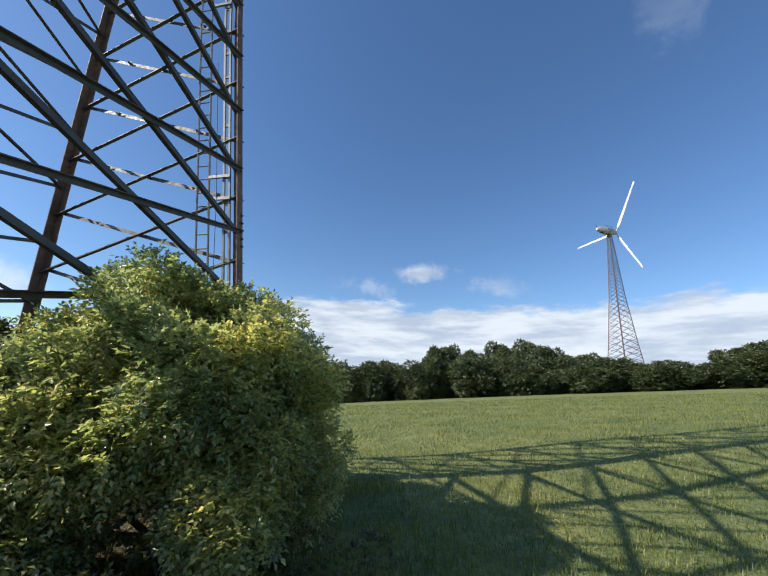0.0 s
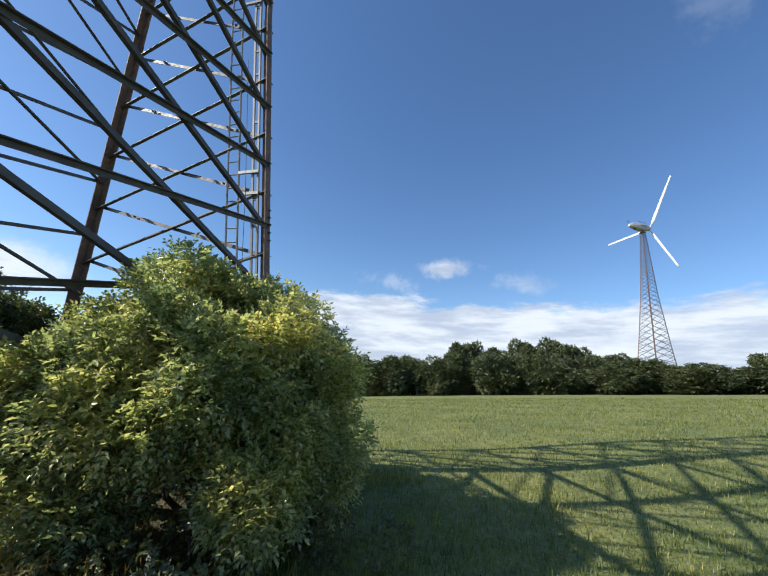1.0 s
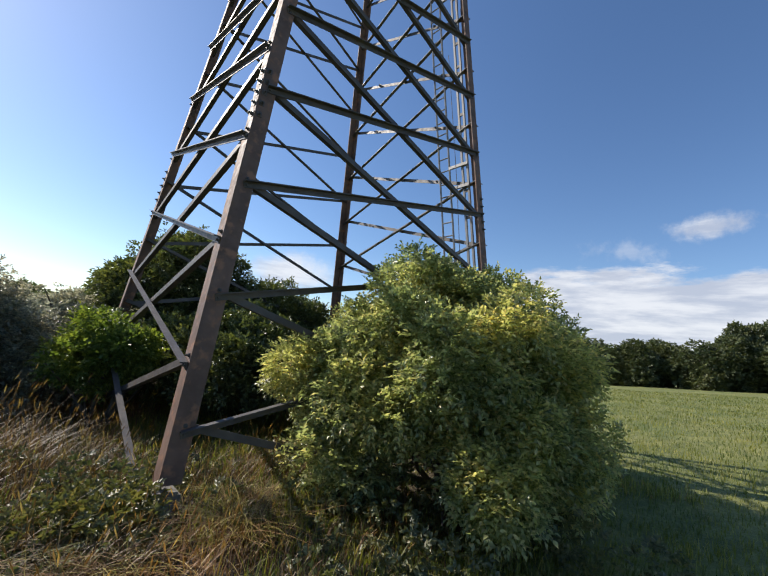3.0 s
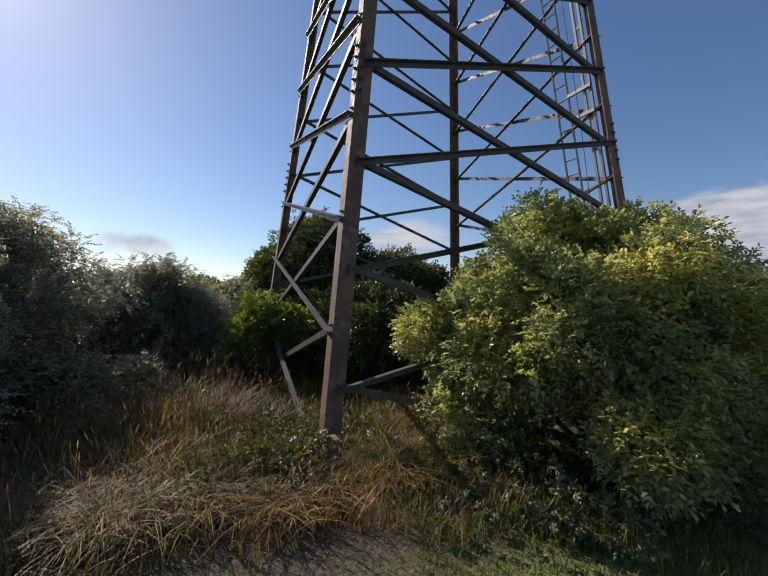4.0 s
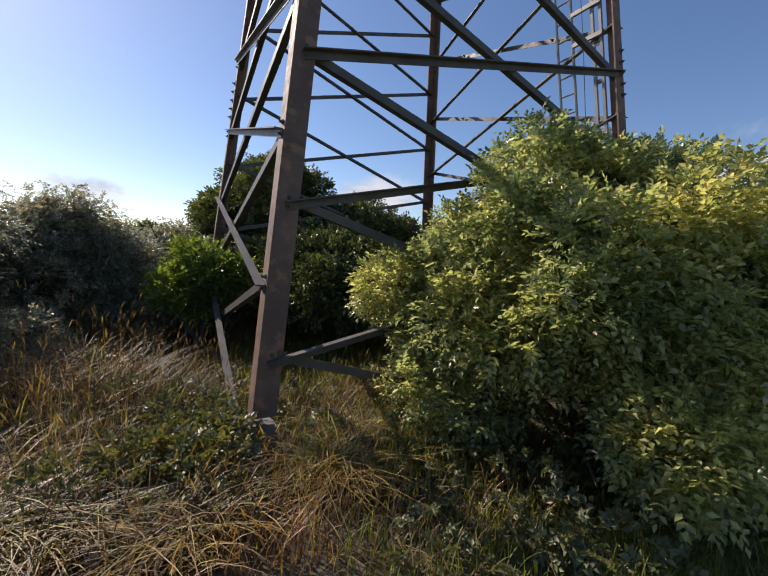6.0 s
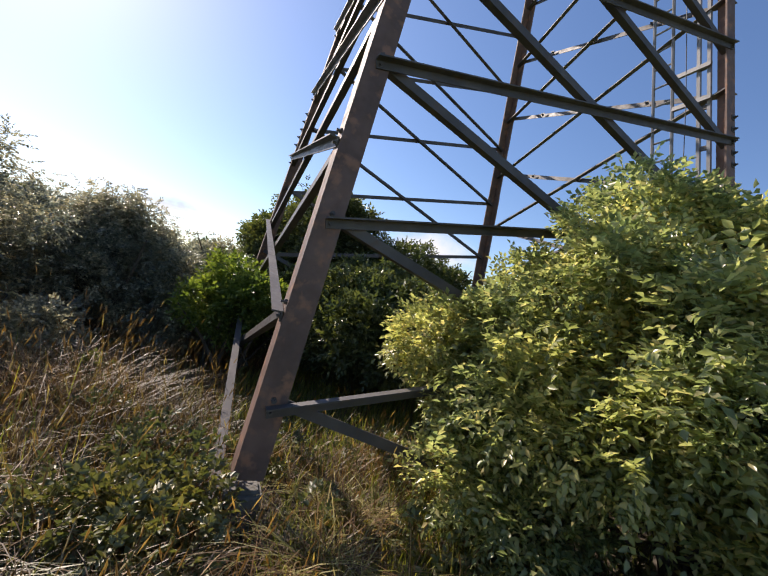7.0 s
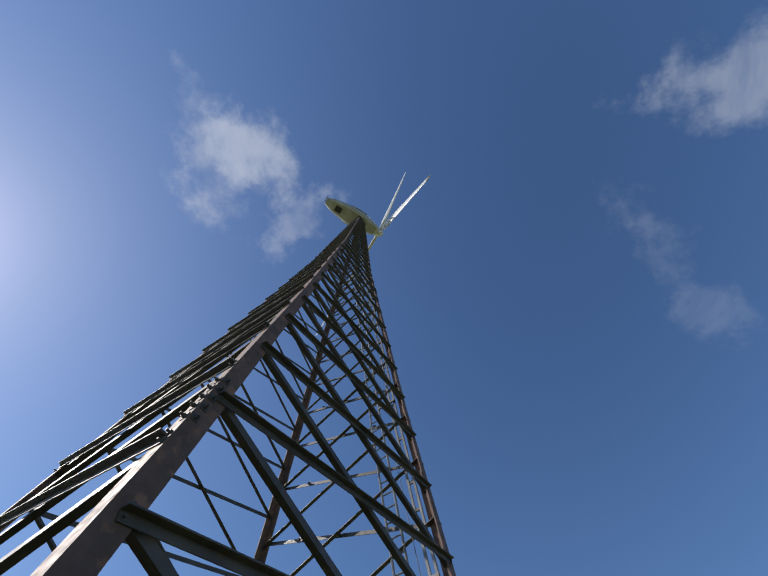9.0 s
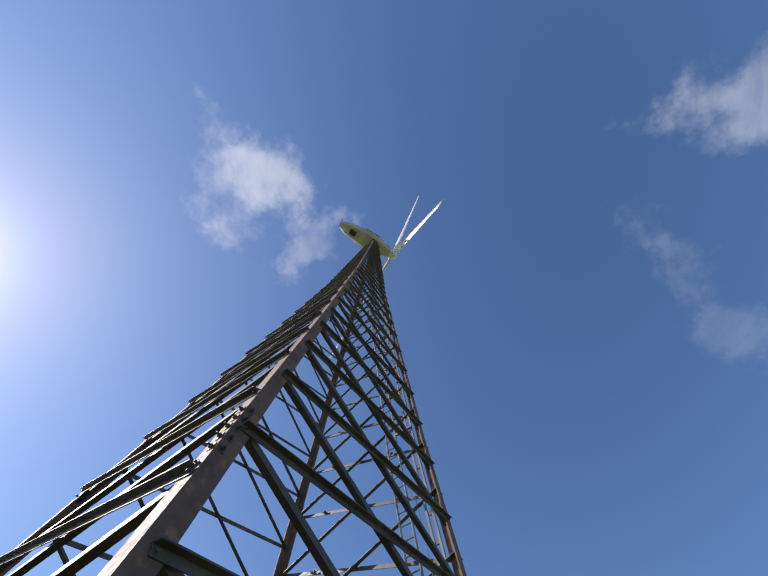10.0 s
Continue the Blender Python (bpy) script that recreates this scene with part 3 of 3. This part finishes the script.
ELDER_LOBES = (
    ((-0.95, -2.45, 1.05), (0.48, 0.58, 0.8), 20), ((-0.55, -2.6, 1.55), (0.55, 0.5, 0.5), 14), ((0.2, -3.1, 2.25), (0.65, 0.65, 0.42), 16),
    ((-0.75, -3.95, 1.1), (0.42, 0.42, 0.62), 14), ((-0.6, -3.5, 1.75), (0.4, 0.4, 0.4), 12), ((-0.05, -4.5, 0.85), (0.55, 0.4, 0.6), 14),
    ((0.55, -4.4, 1.5), (0.42, 0.38, 0.42), 12), ((0.95, -4.05, 0.95), (0.42, 0.4, 0.6), 12), ((-0.15, -4.2, 1.75), (0.38, 0.34, 0.38), 10),
    ((-1.0, -3.0, 0.5), (0.4, 0.45, 0.4), 12), ((0.75, -3.5, 2.0), (0.5, 0.5, 0.42), 12), ((-1.0, -3.4, 0.95), (0.33, 0.38, 0.5), 10),
    ((-0.55, -4.35, 0.5), (0.4, 0.35, 0.4), 10), ((0.6, -3.65, 2.2), (0.55, 0.5, 0.4), 12), ((0.6, -4.5, 0.6), (0.5, 0.4, 0.5), 12),
)
shrub("elder_bush", "large rounded elder bush, sunlit yellow-green leaves", 11, (0.26, -3.32, 1.34), (1.35, 1.33, 1.27), 78, 0.25, 46000, MAT_ELDER, 0.125, 7, 0.05, 0.0135, shell=(0.6, 1.15), core=0.6, reach=1.12, up=0.15, spread=0.35, lobes=ELDER_LOBES)
shrub("dark_bush", "dark green shrub beside the elder bush", 21, (1.7, -2.5, 1), (1.1, 1.1, 1.2), 26, 0.4, 10000, MAT_DARK, 0.17, 7, 0.075, 0.02)
shrub("dark_bush", "tall dark green shrub inside the tower's feet", 12, (-1, 4.3, 1.95), (1.5, 1.5, 1.7), 30, 0.55, 13000, MAT_DARK, 0.2, 7, 0.085, 0.023, spires=10)
shrub("dark_bush", "tall dark green shrub behind the tower", 15, (1.1, 3.6, 1.5), (1.5, 1.3, 1.35), 26, 0.5, 9000, MAT_DARK, 0.2, 7, 0.085, 0.023, spires=10)
shrub("dark_bush", "shaded dark shrub between the tower's legs", 19, (-0.7, 1, 1.05), (1.45, 1.5, 1.1), 22, 0.4, 9000, MAT_DARK, 0.17, 7, 0.075, 0.02)
shrub("dark_bush", "dark green shrub behind the tower's far leg", 23, (3.2, 2.6, 1.15), (1.3, 1.2, 1.1), 22, 0.4, 7000, MAT_DARK, 0.18, 7, 0.08, 0.021)
shrub("young_shrub", "small fresh green shrub at a tower leg", 16, (-2.75, 1, 0.95), (0.5, 0.5, 0.55), 14, 0.3, 2600, MAT_GREEN, 0.15, 7, 0.065, 0.019)
HEDGE = "grey-green hawthorn bushes"
shrub("hawthorn_bush", "grey-green hawthorn bush with upright twigs", 13, (-6.7, 0.8, 1.1), (1.6, 1.4, 1.3), 60, 0.32, 13000, MAT_HEDGE, 0.16, 9, 0.046, 0.013, group=HEDGE, up=0.15, spread=0.25, spires=190, shell=(0.55, 1.15), core=0.7, reach=1.08)
shrub("hawthorn_bush", "grey-green hawthorn bush with upright twigs", 17, (-9.3, -1.2, 1.25), (2, 2, 1.3), 36, 0.6, 9000, MAT_HEDGE, 0.24, 9, 0.075, 0.022, group=HEDGE, up=0.15, spread=0.25, spires=40)
shrub("hawthorn_bush", "low hawthorn bush with pale grey-green leaves", 14, (-6.2, 4.4, 0.9), (1.8, 1.6, 0.95), 34, 0.45, 13000, MAT_HEDGE, 0.18, 9, 0.05, 0.015, group=HEDGE, up=0.1, spread=0.25, spires=30)
shrub("hawthorn_bush", "low hawthorn bush with pale grey-green leaves", 18, (-3.4, 3.8, 0.85), (1.3, 1.2, 0.9), 26, 0.42, 9000, MAT_HEDGE, 0.18, 9, 0.05, 0.015, group=HEDGE, up=0.1, spread=0.25, spires=12)
# Mostly left of view; set here so its shadow covers the foreground grass.
shrub("hawthorn_bush", "low hawthorn bush spreading over dry grass", 20, (-6.7, -1, 1), (1.1, 1, 1.2), 26, 0.32, 9000, MAT_HEDGE, 0.16, 9, 0.046, 0.013, group=HEDGE, up=0.15, spread=0.25, spires=40, shell=(0.55, 1.15), core=0.7, reach=1.08)
shrub("hawthorn_bush", "grey-green hawthorn bush in front of dark shrubs", 22, (-4.7, 2.2, 0.9), (1.1, 0.9, 0.95), 34, 0.3, 10000, MAT_HEDGE, 0.16, 9, 0.046, 0.013, group=HEDGE, up=0.15, spread=0.25, spires=90, shell=(0.55, 1.15), core=0.7, reach=1.08)
for i, (tx, ty, th) in enumerate(((-5.5, 0.1, 0.7), (-3.6, 2.2, 1.1), (-7.0, -1.3, 0.7), (-2.6, 2.9, 1.5))):
    shrub("bramble_thicket", "low grey-green bramble thicket in dry grass", 70 + i, (tx, ty, th * 0.42), (1.15, 1.0, th * 0.5), 18, 0.28, 5200, MAT_HEDGE, 0.15, 7, 0.05, 0.015, group="bramble thickets", up=0.1, spread=0.25, spires=14, limb=6, r0=0.02)
for i, (hx, hy, hh) in enumerate(((-11.6, 15, 3.0), (-7.7, 15.5, 2.5), (-4.4, 15.2, 2.4), (-1.1, 13.8, 2.7), (2.1, 11.4, 3.0), (5.4, 9, 2.3))):
    shrub("hedge_shrub", "dense dark hedge shrub behind the tower", 40 + i, (hx, hy, hh * 0.45), (2.4, 1.8, hh * 0.48), 18, 0.7, 4000, MAT_DARK, 0.25, 7, 0.14, 0.04, group="hedge shrubs behind the tower")


# ---- trees across the field ----


def crown_meshes():
    """Crowns of unit size, shared by the far trees: dense ones and airy ones."""
    made = []
    for i in range(7):
        rng = np.random.default_rng(300 + i)
        airy = i >= 5
        lumps = lump_set(rng, (0, 0, 0.45 if not airy else 0.66), (0.42, 0.42, 0.5 if not airy else 0.3), 18 if not airy else 12, 0.16, 0.8, -0.9 if not airy else -0.5)
        if airy:
            lumps = lumps[1:]
        V, F = sprays(rng, lumps, 3400 if not airy else 1600, 0.05, 5, 0.036, 0.014, (0.6, 1.08))
        V[:, 2] = np.maximum(V[:, 2], 0.0)
        made.append(raw_mesh("crown", V, F, MAT_WOODS))
    return made


CROWNS = crown_meshes()
TRUNK = []


def far_tree(name, label, az, d, el, spread, kind, group, seed):
    rng = np.random.default_rng(seed)
    x, y = -3.6 + d * math.sin(radians(az)), -6.35 + d * math.cos(radians(az))
    g = float(ground_z(x, y)) - 0.1
    h = max(1.52 + d * math.tan(radians(el)) - g, 2.5)
    root = thing(name, label, "tree" if "tree" in name else "shrub", (x, y, g), group)
    crown = mesh_part("crown", CROWNS[kind], root)
    crown.scale = (spread, spread, h)
    crown.rotation_euler.z = rng.uniform(0, 6.28)
    if not TRUNK:
        bm = bmesh.new()
        tube(bm, [(0, 0, -0.02), (0.01, 0.005, 0.3), (-0.01, 0.01, 0.6), (0.01, 0, 0.9)], [0.025, 0.018, 0.012, 0.004], 7)
        TRUNK.append(part("trunk", bm, MAT_BARK, root).data)
        t = root.children[-1]
    else:
        t = mesh_part("trunk", TRUNK[0], root)
    t.scale = (h, h, h)


HEDGE_TOP = ((42.4, 3.7), (68.4, 3.6), (72.4, 3.7), (76.4, 4.4), (80.4, 4.6), (84.4, 5.0), (92.4, 5.3), (102.4, 5.4), (106.4, 5.6), (109.4, 5.4), (112.4, 5.4), (116.4, 4.5), (119.4, 5.4), (122.4, 5.5), (126.4, 5.9), (152.4, 6.0))
az, i = 38.0, 0
while az < 150:
    el = float(np.interp(az, [p[0] for p in HEDGE_TOP], [p[1] for p in HEDGE_TOP])) + 0.5 * math.sin(i * 2.1)
    far_tree("field_shrub", "dense dark green shrub in the hedge across the field", az, 74 + 2.5 * math.sin(i * 1.7), el, 8.5, i % 5, "shrubs across the field", 500 + i)
    az += 2.1
    i += 1
for i, (az, el) in enumerate(((86.0, 7.0), (88.0, 6.8), (90.8, 6.5), (94.0, 7.2), (95.7, 7.1), (98.1, 7.5), (99.8, 7.3), (101.5, 6.5), (104.0, 6.0), (106.0, 5.9), (120.0, 6.4), (123.0, 6.8), (125.5, 7.0))):
    far_tree("field_tree", "taller airy tree standing above the hedge", az, 84 + 3 * math.sin(i * 2.9), el, 7.0, 5 + i % 2, "trees across the field", 600 + i)

# ---- grass ----


def blades(rng, P, h, w, lean, droop, segs=2):
    """Tapered, bending blades at the points P, of heights h; returns vertices and triangles."""
    n = len(P)
    a = rng.uniform(0, 2 * np.pi, n)
    d = np.stack([np.cos(a), np.sin(a), 0 * a], 1)
    s = np.stack([-np.sin(a), np.cos(a), 0 * a], 1)
    h = h[:, None]
    lean = (lean * rng.uniform(0.2, 1.4, n))[:, None]
    rows = []
    for k in range(segs):
        f = k / segs
        c = P + np.array([0, 0, 1]) * h * (f - droop * f ** 3) + d * h * lean * f ** 1.7
        rows += [c - s * w * (1 - 0.6 * f), c + s * w * (1 - 0.6 * f)]
    tip = P + np.array([0, 0, 1]) * h * (1 - droop) + d * h * lean
    V = np.stack(rows + [tip], 1)
    m = V.shape[1]
    k = np.arange(n)[:, None] * m
    F = []
    for q in range(segs - 1):
        b = 2 * q
        F += [k + [b, b + 1, b + 3], k + [b, b + 3, b + 2]]
    b = 2 * (segs - 1)
    F.append(k + [b, b + 1, b + 2])
    return V.reshape(-1, 3), np.concatenate(F), tip, d


def rest(P):
    return np.stack([P[:, 0], P[:, 1], ground_z(P[:, 0], P[:, 1]) - 0.01], 1)


def build_meadow():
    rng = np.random.default_rng(7)
    n = 210000
    r = 1.2 + 48 * rng.random(n) ** 1.7
    a = radians(90) - np.radians(np.where(rng.random(n) < 0.78, rng.uniform(25, 150, n), rng.uniform(-60, 300, n)))
    P = rest(np.stack([-3.6 + r * np.cos(a), -6.6 + r * np.sin(a)], 1))
    far = np.hypot(P[:, 0] + 3.6, P[:, 1] + 6.6)
    tuft = np.array([noise.noise((x * 0.8, y * 0.8, 0)) for x, y in P[:, :2]])
    V, F, _, _ = blades(rng, P, rng.uniform(0.05, 0.11, n) * (1 + 0.6 * tuft) * (1 + far * 0.012), 0.0035 * (1 + far * 0.09)[:, None], 0.5, 0.1)
    tagged(new("meadow_grass", raw_mesh("meadow_grass", V, F, MAT_BLADE)), "short mown meadow grass, bright green in sun", "grass", kind="stuff")


def rough_points(rng, n):
    """Spots in the unmown strip round the tower, away from the walker's way."""
    P = np.stack([rng.uniform(-13, 3.2, n), rng.uniform(-5.4, 4.5, n)], 1)
    edge = -4.35 + 0.35 * np.sin(P[:, 0] * 1.3) + 0.25 * np.sin(P[:, 0] * 3.1 + 1) - 0.45 * (P[:, 0] > -1.2) - 0.9 * (P[:, 0] < -5)
    keep = (P[:, 1] > edge) & (np.hypot(P[:, 0] + 3.0, P[:, 1] + 4.6) > 0.75)
    keep &= (np.hypot(P[:, 0] - 0.7, P[:, 1] + 2.9) > 1.4)
    return P[keep]


def build_tall_grass():
    rng = np.random.default_rng(8)
    P = rough_points(rng, 90000)
    dens = np.array([noise.noise((x * 0.7, y * 0.7, 3)) for x, y in P])
    near_leg = np.hypot(P[:, 0] + 2.5, P[:, 1] + 2.9)
    dry = (dens + rng.normal(size=len(P)) * 0.25 + np.where(P[:, 0] < -2.6, 0.3, -0.3)) > -0.14
    tall = np.clip(0.22 + 0.1 * (near_leg > 0.8) + 0.12 * np.clip(-3.0 - P[:, 0], 0, 1) + 0.25 * dens, 0.12, 0.7) * (1 - 0.35 * np.clip(-4.4 - P[:, 0], 0, 1))
    tall = tall + 0.3 * np.exp(-((P[:, 0] + 3.75) ** 2 + (P[:, 1] + 1.2) ** 2) / 0.8)
    tall = tall * (1 - 0.35 * np.clip((-3.2 - P[:, 1]) / 0.6, 0, 1))
    for name, sel, mat, lean, label in (("dry_grass", dry, MAT_DRY, 0.95, "tall dry straw-coloured grass round the tower's foot"), ("green_grass", ~dry, MAT_LUSH, 0.45, "tall green grass mixed into dry grass")):
        Q = rest(P[sel])
        h = tall[sel] * rng.uniform(0.6, 1.35, len(Q))
        V, F, tip, d = blades(rng, Q, h, 0.0042, lean, 0.34 if name == "dry_grass" else 0.2, 4)
        if name == "dry_grass":
            k = rng.random(len(Q)) < 0.16
            stalk = Q[k]
            hs = h[k] * 1.35
            V2, F2, tip2, d2 = blades(rng, stalk, hs, 0.0022, 0.6, 0.15, 3)
            ax = d2 * 0.4 + np.array([0, 0, 0.9])
            m = len(tip2)
            sp = np.stack([tip2 - ax * 0.02, tip2 + ax * 0.035 + np.array([0.0045, 0.0, 0]), tip2 + ax * 0.085, tip2 + ax * 0.035 - np.array([0.0045, 0, 0]), tip2 + ax * 0.035 + np.array([0, 0.0045, 0]), tip2 + ax * 0.035 - np.array([0, 0.0045, 0])], 1).reshape(-1, 3)
            q = np.arange(m)[:, None] * 6
            Fs = np.concatenate([q + [0, 1, 2], q + [0, 2, 3], q + [0, 4, 2], q + [0, 2, 5]])
            F = np.concatenate([F, F2 + len(V), Fs + len(V) + len(V2)])
            V = np.concatenate([V, V2, sp])
        tagged(new(name, raw_mesh(name, V, F, mat)), label, "grass", kind="stuff")


def build_weeds():
    """Low leafy weeds, thickest round the near leg."""
    rng = np.random.default_rng(9)
    lumps = []
    for x, y, n, sx in ((-3.1, -2.75, 30, 0.4), (-2.2, -2.2, 10, 0.5), (-1.2, -3.6, 10, 0.5), (-0.4, -4.5, 16, 0.7), (-3.6, -1.0, 14, 0.8), (-7, 0.0, 20, 1.6)):
        for _ in range(n):
            px, py = rng.normal(x, sx), rng.normal(y, sx * 0.7)
            if math.hypot(px + 3.0, py + 4.6) < 0.9:
                continue
            h = rng.uniform(0.12, 0.34)
            lumps.append((px, py, h * 0.6, 0.2, 0.2, h * 0.7))
    V, F = sprays(rng, lumps, 5200, 0.07, 7, 0.042, 0.013)
    V[:, 2] = np.abs(V[:, 2])
    tagged(new("weeds", raw_mesh("weeds", V, F, MAT_WEED)), "low leafy green weeds round the tower's foot", "weeds", kind="stuff")


def build_tussock(seed, x, y, n, h):
    """A clump of long grass blades that bend over to all sides."""
    rng = np.random.default_rng(seed)
    g = float(ground_z(x, y))
    root = thing("grass_tussock", "golden green grass tussock bending over at the meadow's edge", "grass", (x, y, g), "grass tussocks")
    for name, k, mat, lean in (("leaf_tuft", n // 2, MAT_GOLD, 1.1), ("straw_tuft", n // 2, MAT_DRY, 1.3)):
        P = np.concatenate([rng.normal(size=(k, 2)) * 0.12, np.full((k, 1), -0.01)], 1)
        V, F, _, _ = blades(rng, P, h * rng.uniform(0.6, 1.25, k), 0.0042, lean, 0.5, 5)
        V[:, 2] = np.maximum(V[:, 2], -0.01)
        mesh_part(name, raw_mesh(name, V, F, mat), root)



for i, (tx, ty, th) in enumerate(((-4.0, -3.1, 0.42), (-4.3, -3.2, 0.38), (-3.65, -3.25, 0.36), (-3.1, -3.45, 0.36), (-2.2, -3.25, 0.42), (-1.9, -2.7, 0.36), (-4.7, -3.0, 0.34))):
    build_tussock(90 + i, tx, ty, 420, th)
build_meadow()
build_tall_grass()
build_weeds()
